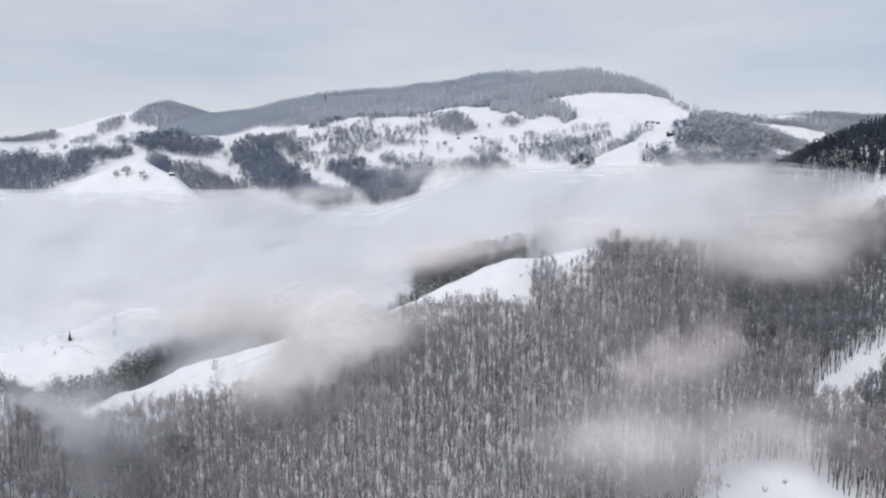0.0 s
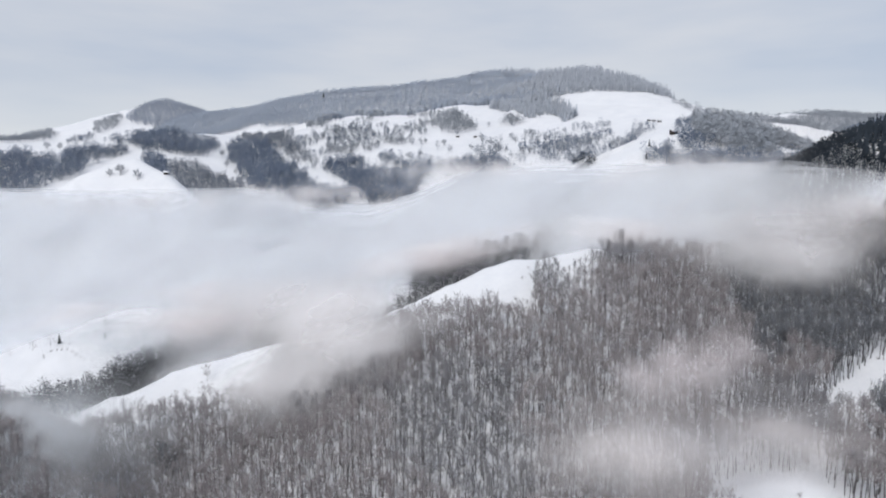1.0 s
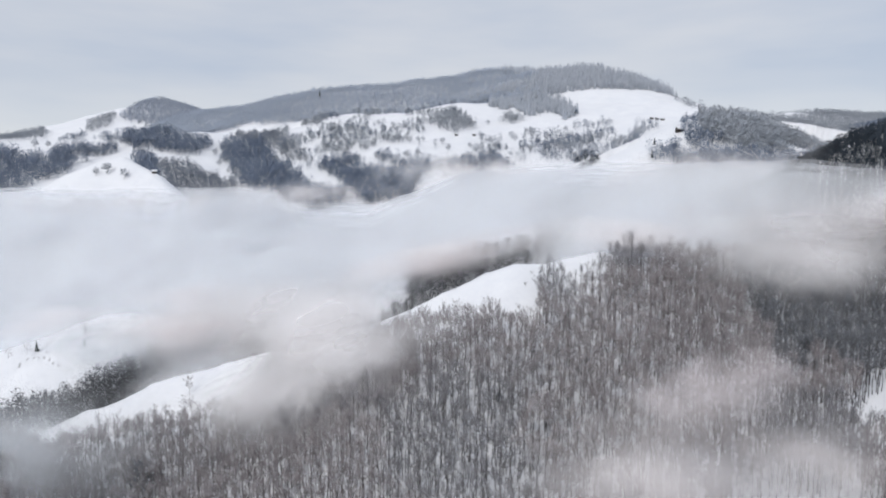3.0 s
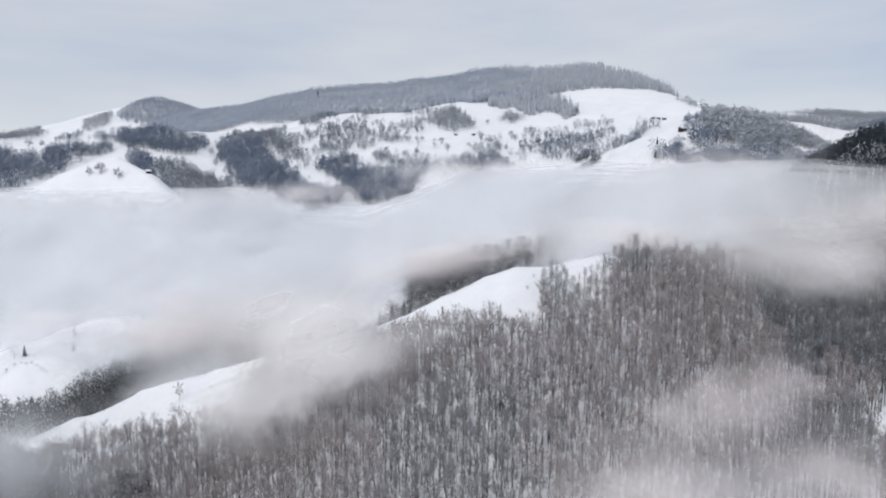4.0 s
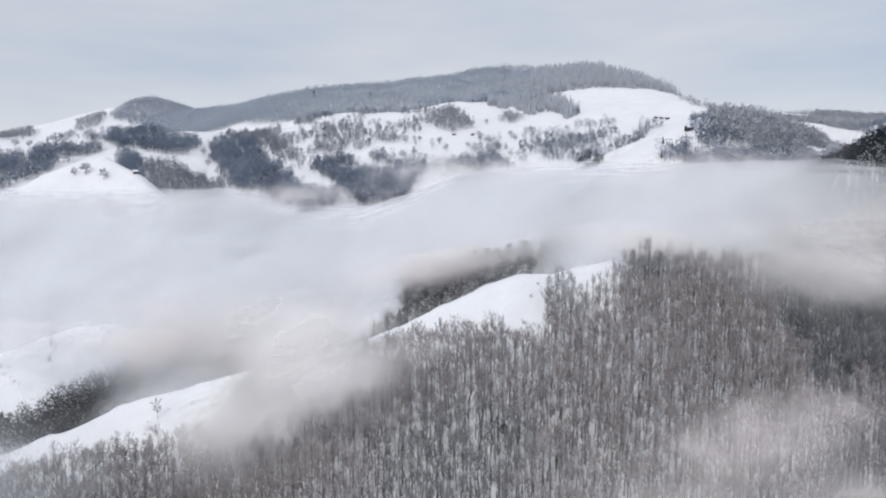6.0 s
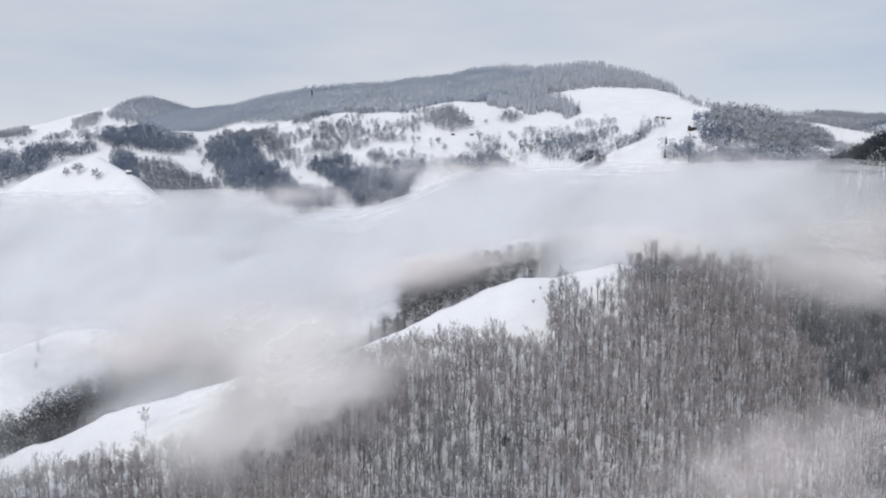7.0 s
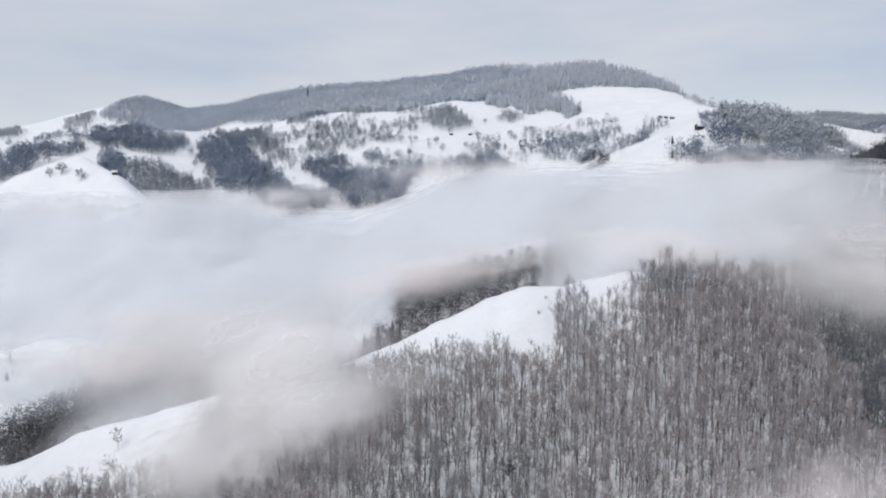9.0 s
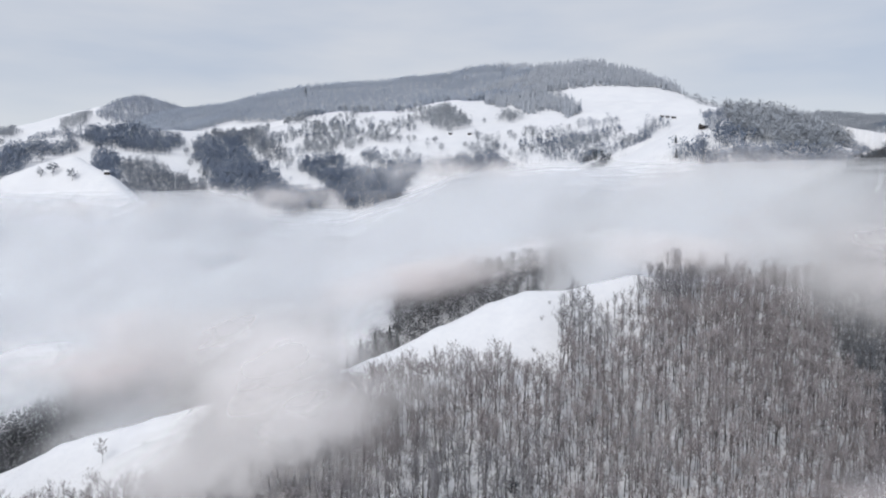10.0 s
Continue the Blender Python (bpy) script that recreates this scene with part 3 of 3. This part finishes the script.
# ---------------------------------------------------------------- fog
def fog_bank(label, centre, radii, count, size, mat, seed, flat=0.8):
    """A bank of fog: many soft overlapping puffs, thinning towards its outline."""
    r = np.random.RandomState(seed)
    p = r.normal(size=(count * 3, 3))
    p = p / np.linalg.norm(p, axis=1, keepdims=True) * r.rand(count * 3, 1) ** 0.45
    w = p * radii + centre
    p = p[fbm(w[:, 0] + w[:, 2], w[:, 1] + 0.7 * w[:, 2], radii[0] * 0.7) > -0.06][:count]
    w = p * radii + centre
    sides = 10
    ang = np.arange(sides) / sides * 6.283
    rim = np.concatenate([[(0, 0)], np.stack([np.cos(ang), np.sin(ang)], 1)])
    up = r.normal(size=(len(w), 3)) * (flat, flat, 0.3) + (0, 0, 1)
    a = np.cross(up, r.normal(size=(len(w), 3)))
    a /= np.linalg.norm(a, axis=1, keepdims=True)
    b = np.cross(up, a)
    b /= np.linalg.norm(b, axis=1, keepdims=True)
    g = size * r.uniform(0.6, 1.3, (len(w), 1))
    bow = np.cross(a, b) * g * 0.25
    v = w[:, None] + g[:, None] * (rim[None, :, :1] * a[:, None] + rim[None, :, 1:] * b[:, None])
    v[:, 0] += bow
    f = np.array([(0, k + 1, (k + 1) % sides + 1) for k in range(sides)])
    faces = (f[None] + (np.arange(len(w)) * (sides + 1))[:, None, None]).reshape(-1, 3)
    me = mesh_from("fog_bank", v.reshape(-1, 3) + np.array((0, 0, EYE)), faces, (mat,))
    layer = me.uv_layers.new(name="puff")
    layer.data.foreach_set("uv", np.tile(rim[f].reshape(-1, 2), (len(w), 1)).astype(np.float32).ravel())
    me.polygons.foreach_set("use_smooth", np.ones(len(faces), bool))
    return tagged(new("fog_bank", me), label, "fog", kind="stuff")



def fog_top(x, y):
    """The fog's upper side: it wells up from behind the near ridges and lies level against the mountain."""
    y0 = np.interp(x, (-260, -190, -150, -110, -60, 50, 75, 170, 400), (425, 428, 412, 408, 430, 430, 356, 356, 362))
    y1 = np.interp(x, (-140, -60, 60, 170), (600, 530, 530, 382))
    z0 = np.interp(x, (-420, -300, -245, -200, -150, -100, -60, -20, 35, 60, 90, 160, 400), (-150, -128, -108, -84, -72, -72, -80, -68, -51, -46, -42, -38, -40))
    z1 = np.interp(x, (-600, -200, -140, -70, -25, 10, 90, 200, 300), (-9, -8, -23, -23, -9, 7, 13, 12, 6))
    s = np.clip((y - y0) / (y1 - y0), 0, 1)
    s = s * (2 - s) * 0.5 + 0.5 * s
    rise = np.where(y < y0, (y - y0) * 0.5, 0)
    return z0 + (z1 - z0) * s + rise + 7 * fbm(x, y, 90, 3) * np.clip(1.3 - s, 0.3, 1)


def fog_sea(label):
    """The valley's fog: layers close above one another, thin on top and dense below."""
    gx, gy = np.meshgrid(np.arange(-760, 741, 10.0), np.arange(300, 901, 8.0))
    n = gx.shape[1]
    i = np.arange(gx.shape[0] - 1)[:, None] * n + np.arange(n - 1)[None, :]
    quads = np.stack([i, i + 1, i + n + 1, i + n], -1).reshape(-1, 4)
    bank = new("fog_sea")
    for k in range(20):
        z = fog_top(gx, gy) - 1.7 * k + 5.0 * fbm(gx + 90 * k, gy, 45)
        me = mesh_from("fog_layer", np.stack([gx, gy, z + EYE], -1).reshape(-1, 3), quads, (FOG_LAYER,))
        me.polygons.foreach_set("use_smooth", np.ones(len(quads), bool))
        new("fog_layer", me).parent = bank
    return tagged(bank, label, "fog", kind="stuff")


def fog_cap(label, centre, radii, height, layers, mat, seed, slope=0.0, tilt=0.0):
    """A low dome of fog: layers over one another that thin out to their rims."""
    rings, sides = 9, 36
    rho, ang = np.meshgrid(np.arange(1, rings + 1) / rings, np.arange(sides) / sides * 6.283, indexing="ij")
    u = np.concatenate([[(0, 0)], np.stack([rho * np.cos(ang), rho * np.sin(ang)], -1).reshape(-1, 2)])
    k = np.arange(sides)
    faces = [np.stack([np.zeros(sides, int), 1 + k, 1 + (k + 1) % sides], 1)]
    for q in range(rings - 1):
        a, b, c, d = 1 + q * sides + k, 1 + q * sides + (k + 1) % sides, 1 + (q + 1) * sides + k, 1 + (q + 1) * sides + (k + 1) % sides
        faces += [np.stack([a, c, d], 1), np.stack([a, d, b], 1)]
    faces = np.concatenate(faces)
    bank = new("fog_bank")
    r = np.random.RandomState(seed)
    for n in range(layers):
        size, shift = 1 - 0.5 * n / layers + r.uniform(-0.15, 0.15), r.uniform(-0.18, 0.18, 2)
        wob = 1 + 0.9 * fbm(u[:, 0] * 1.6 + 9 * n, u[:, 1] * 1.6 + seed, 1.0, 3)
        x, y = centre[0] + radii[0] * (u[:, 0] * size * wob + shift[0]), centre[1] + radii[1] * (u[:, 1] * size * wob + shift[1])
        z = centre[2] + slope * (y - centre[1]) + tilt * (x - centre[0]) + height * (1 - (u ** 2).sum(1)) - 1.2 * n + 0.4 * height * fbm(x + 50 * n, y, radii[0] * 0.5, 3)
        me = mesh_from("fog_layer", np.stack([x, y, z + EYE], 1), faces, (mat,))
        me.uv_layers.new(name="puff").data.foreach_set("uv", u[faces].reshape(-1, 2).astype(np.float32).ravel())
        me.polygons.foreach_set("use_smooth", np.ones(len(faces), bool))
        new("fog_layer", me).parent = bank
    return tagged(bank, label, "fog", kind="stuff")


fog_sea("thick white fog filling the valley")
fog_bank("white fog curling up along the mountain foot", (-300, 560, -20), (300, 60, 5), 110, 22, WISP, 1)
fog_bank("grey-white fog curling over the valley", (220, 480, 4), (280, 60, 7), 260, 26, WISP, 2)
fog_bank("soft fog lapping at the snowy meadows", (110, 632, 9), (190, 45, 6), 170, 24, WISP, 31)
fog_bank("soft fog lapping at the foot of the spurs", (-110, 665, -14), (130, 35, 5), 110, 22, WISP, 35)
fog_cap("white fog lobe spilling over the ridge", (-44, 291, -86), (60, 34), 6, 20, CREST, 3, 0.6)
fog_cap("white fog hanging between two ridges", (-100, 392, -76), (72, 36), 6, 12, CREST, 8, 0.4)
fog_cap("thin fog over the wooded hollow", (-150, 372, -84), (70, 34), 5, 9, WISP_CAP, 14, 0.35)
fog_cap("white fog pouring across the ridge", (-62, 318, -73), (44, 36), 6, 12, CREST, 23, 0.45, 0.28)
fog_cap("white fog covering the low part of the ridge", (-68, 324, -67), (42, 26), 7, 13, CREST, 33, 0.3, 0.28)
fog_cap("dense white fog welling over the ridge", (-58, 310, -71), (46, 24), 8, 16, CREST, 36, 0.5, 0.25)
fog_cap("low white fog on the wood below the ridge", (-78, 293, -89), (42, 22), 6, 10, CREST, 37, 0.5, 0.2)
fog_cap("soft white edge of the fog lobe over the wood", (-36, 287, -68), (42, 18), 4, 12, CREST, 25, 0.5, 0.2)
fog_cap("white foot of the fog lobe among the trees", (-50, 288, -83), (58, 24), 5, 14, CREST, 26, 0.5, 0.2)
fog_cap("grey fog resting on the lower wood", (-168, 256, -97), (46, 22), 5, 6, GREY_FOG, 27, 0.55)
fog_cap("thin fog veiling the snowy slope", (-150, 424, -74), (60, 28), 5, 7, WISP_CAP, 28, 0.3)
fog_cap("soft fog sinking over the wood behind the crest", (-4, 422, -45), (95, 26), 7, 14, WISP_CAP, 29, 0.25, 0.2)
fog_cap("white fog piled behind the ridge", (-74, 368, -70), (50, 38), 7, 10, CREST, 24, 0.3, 0.2)
fog_bank("thick grey fog over the wooded crest", (225, 340, -20), (125, 14, 9), 110, 26, WISP, 6)
fog_cap("grey fog over the wooded crest", (215, 342, -30), (135, 26), 8, 12, CREST, 12, 0.45)
fog_cap("pale fog rolling over the wooded crest", (165, 326, -37), (62, 24), 8, 14, CREST, 21, 0.6)
fog_cap("pale fog over the crest below the dark hill", (290, 350, -22), (90, 30), 6, 9, CREST, 22, 0.4)
fog_bank("thin fog behind the snowy crest", (40, 446, -54), (75, 8, 6), 60, 14, WISP, 11)
fog_cap("thin fog on the snowy crest", (92, 338, -27), (38, 13), 5, 9, WISP_CAP, 13, 0.5)
fog_bank("pinkish-grey wisp of fog over the wood", (78, 188, -52), (21, 10, 8), 90, 9, PINK, 4)
fog_bank("trailing end of a pinkish wisp of fog", (58, 192, -58), (20, 8, 5), 40, 9, PINK, 15)
fog_cap("faint veil of fog over the wooded slope", (96, 224, -74), (60, 24), 5, 5, VEIL, 16, 0.65)
fog_cap("thin fog drifting over the clearing", (66, 206, -88), (56, 22), 4, 5, WISP_CAP, 5, 0.6)
fog_cap("white fog rising behind the second snowy patch", (88, 352, -25), (42, 14), 6, 10, CREST, 34, 0.4)
fog_cap("faint fog on the snowy slope", (-235, 396, -84), (52, 24), 4, 3, WISP_CAP, 38, 0.3)
fog_cap("thin fog on the lower clearing", (122, 222, -89), (44, 17), 5, 10, WISP_CAP, 9, 0.55)
fog_cap("thin grey fog in the hollow", (-180, 254, -103), (84, 40), 5, 12, GREY_FOG, 7, 0.6)
fog_cap("dim fog lying in the wooded hollow", (-185, 360, -90), (62, 28), 5, 6, GREY_FOG, 39, 0.35)


# ---------------------------------------------------------------- single trees, bushes
def part(name, arrays, mat, parent):
    me = arrays if isinstance(arrays, bpy.types.Mesh) else mesh_from(name, arrays[0], arrays[1], (mat,))
    ob = new(name, me)
    ob.parent = parent
    return ob


def tree(name, label, category, shape, mats, x, y, scale=1.0, turn=0.0, group=""):
    """One tree: its trunk with limbs, and its crown."""
    base = tagged(new(name), label, category, group)
    part("trunk", shape.arrays(0), mats[0], base)
    part("crown", shape.arrays(1), mats[1], base)
    stand(base, x, y, scale, turn)
    return base


def stand(ob, x, y, scale, turn):
    ob.matrix_basis = pose(x, y, float(ground_height(x, y)), 0, 0, turn)
    ob.scale = (scale,) * 3


def bush(seed, height, spread):
    """A low leafless bush: many thin stems from one foot. Materials: 0 stems, 1 twigs."""
    r, s = np.random.RandomState(seed), Shape()
    for k in range(16):
        way = unit(r) * (1, 1, 0.3) + np.array((0, 0, 1.0))
        tip = way * height * r.uniform(0.6, 1.0) * (spread, spread, 1)
        s.tube((0, 0, -0.3), tip, 0.06, 0, 3, 0)
        for j in range(5):
            at = tip * r.uniform(0.4, 1)
            s.blade(at, at + (unit(r) + way * 0.4) * 0.7, 0.2, unit(r), 1)
    return s


EDGE_BEECH = [bare_tree(30 + k, 16, 4.6, 14, 10, 0.5, 0.7, 0.5) for k in range(6)]
EDGE = [tree("beech_tree", "leafless dark grey beech at the edge of the wood", "tree", EDGE_BEECH[k], (BARK, TWIG), x, 300, 0.9, 0, "trees along the edge of the wood")
        for k, x in enumerate((-40, -30, -16, -3, 12, 24))]
r = np.random.RandomState(91)
for k, ob in enumerate(EDGE):
    stand(ob, -38 + 14.0 * k, float(edge_line(-38 + 14.0 * k)) + 3, 0.7 + 0.03 * k, 60 * k)
for k, x in enumerate(np.concatenate([np.arange(-34, 44, 4.4), np.arange(-190, -95, 5.5)])):
    x = float(x + r.uniform(-1.5, 1.5))
    ob = copy_thing(EDGE[k % 6], pose(0, 0, 0))
    stand(ob, x, float(edge_line(x)) + float(r.uniform(-3, 3)), float(r.uniform(0.6, 0.85)), float(r.uniform(0, 360)))

tree("lone_tree", "lone leafless tree on a snowy ridge", "tree", bare_tree(101, 12, 3.2, 16, 14, 0.34, 0.7, 0.4), (BARK, TWIG), -123.5, 322, 0.85)
RIDGE_TREE = round_tree(102, 13, 4.2, 60)
first = tree("ridge_tree", "hazy grey leafless tree on a snowy slope", "tree", RIDGE_TREE, (BARK, TWIG), -222, 408, 1.0, group="trees on the snowy slope")
for x, y, g in ((-252, 398, 0.75), (-262, 396, 0.6), (-216, 400, 0.7), (-281, 402, 0.5), (-231, 424, 0.4)):
    stand(copy_thing(first, pose(0, 0, 0)), x, y, g, x)

first = tree("dark_tree", "dense dark round tree among bare beeches", "tree", round_tree(103, 12, 4.2, 110), (BARK, DEEP_TWIG), -127, 280, 1.35, group="dense dark trees on the slope")
for x, y, g in ((-133, 287, 0.85), (-121, 281, 0.7), (-92, 282, 0.5), (20, 268, 0.5)):
    stand(copy_thing(first, pose(0, 0, 0)), x, y, g, 7 * x)

MEADOW_TREES = ((-214, 956), (-194, 946), (-186, 947), (-171, 973), (-167, 942), (-155, 928), (-155, 1000), (-145, 987), (-149, 1045), (-136, 1025), (-125, 996), (-115, 967),
                (-143, 921), (-129, 907), (-131, 892), (-107, 1015), (-97, 996), (-83, 989), (-99, 908), (-83, 899), (-67, 892), (-52, 883), (-41, 893), (-34, 892), (38, 970),
                (44, 919), (59, 989), (86, 903), (89, 882), (114, 924), (115, 903), (107, 919), (159, 904))
SPUR_TREES = ((-101, 891), (-108, 865), (63, 850), (72, 828), (0, 851), (-8, 882), (28, 860), (-51, 821), (-38, 829), (-90, 827), (-80, 816), (-311, 879), (-293, 844), (-274, 823),
              (-259, 800), (-250, 793), (-265, 849), (-539, 860), (-519, 856), (-332, 628), (-321, 627), (-300, 618), (-225, 866), (118, 818), (129, 865), (114, 849), (101, 811),
              (90, 807), (-124, 824), (-67, 800))
for places, mat, label in ((MEADOW_TREES, RIME_HAZE, "round rime-grey tree on a snowy mountain meadow"), (SPUR_TREES, GROVE_HAZE_TWIG, "round dark grey leafless tree on a snowy spur")):
    kinds = [tree("meadow_tree", label, "tree", round_tree(140 + k, 11.5, 4.4, 90), (BARK, mat), *places[k], 0.9, group="single trees on the mountain meadows") for k in range(3)]
    for k, (x, y) in enumerate(places[3:]):
        stand(copy_thing(kinds[k % 3], pose(0, 0, 0)), x, y, 0.7 + 0.35 * ((k * 37) % 10) / 10, 50.0 * k)

DARK_SPRUCE = spruce(111, 17, 3.4, 11, 9)
first = tree("spruce_tree", "dark green spruce standing in snow", "tree", DARK_SPRUCE, (BARK, NEEDLE), -40, 408, 0.75, group="single dark spruces")
for x, y, g in ((-33, 410, 0.8), (-26, 414, 0.7), (-22, 411, 0.55), (-46, 404, 0.6), (-248, 401, 0.4), (-216, 396, 0.3),
                (166, 552, 0.42), (183, 600, 0.4), (-258, 1322, 1.05)):
    stand(copy_thing(first, pose(0, 0, 0)), x, y, g, 3 * x)

HEDGE = [(-248, 392, 0.8), (-244, 392, 0.8), (-240, 390, 0.8), (-236, 389, 0.8), (-231, 386, 0.8), (-227, 383, 0.8), (-223, 381, 0.8), (-250, 388, 0.8), (-249, 386, 0.8), (-238, 395, 0.8)]
first = tree("bush", "small dark leafless bush in the snow", "bush", bush(121, 1.6, 0.6), (BARK, TWIG), 31.5, 310, 1.0, group="bushes on the snowy clearings")
for x, y, g in ((36, 322, 0.9), (40, 330, 0.8), (107, 207, 1.2), (116, 211, 1.1), (98, 214, 0.9), (-110, 326, 0.7), (-97, 330, 0.7), (190, 286, 0.9), *HEDGE):
    stand(copy_thing(first, pose(0, 0, 0)), x, y, g, 5 * x)


def hut(label, walls, x, y, turn, size, first=None):
    """A small hay barn: plank walls under a snow-laden gable roof."""
    base = tagged(new("hay_barn"), label, "barn", "hay barns on the meadows")
    bm = bmesh.new()
    bmesh.ops.create_cube(bm, size=1.0, matrix=Matrix.Translation((0, 0, 1.0)) @ Matrix.Diagonal((5.0, 3.6, 2.6, 1)))
    gable = [[bm.verts.new((sx * 2.5, sy * 1.8, 2.3)) for sy in (-1, 1)] + [bm.verts.new((sx * 2.5, 0, 3.9))] for sx in (-1, 1)]
    for g in gable:
        bm.faces.new(g)
    bm.normal_update()
    me = bpy.data.meshes.new("walls")
    bm.to_mesh(me)
    bm.free()
    me.materials.append(walls)
    part("walls", me, walls, base)
    roof = []
    for sy in (-1, 1):
        a = [(-2.9, sy * 2.3, 1.95), (2.9, sy * 2.3, 1.95), (2.9, 0, 4.0), (-2.9, 0, 4.0)]
        roof += a + [(px, py, pz + 0.45) for px, py, pz in a]
    box = [(0, 1, 2, 3), (7, 6, 5, 4), (0, 4, 5, 1), (1, 5, 6, 2), (2, 6, 7, 3), (3, 7, 4, 0)]
    part("roof", (roof, box + [tuple(8 + q for q in f) for f in box]), SNOW, base)
    stand(base, x, y, size, turn)
    return base


PLANKS = varied("weathered_planks", (0.035, 0.03, 0.028), (0.08, 0.07, 0.065), 0.6, 0.85, stretched=(3, 3, 0.4))
for x, y, turn, size in ((278, 911, 10, 0.8), (284, 908, 14, 0.8), (290, 903, 5, 0.9), (11, 925, 20, 0.8), (36, 926, -10, 0.9), (-275, 624, 30, 0.8), (209, 612, 15, 1.2)):
    hut("small dark plank hay barn with snow on its roof", PLANKS, x, y, turn, size)
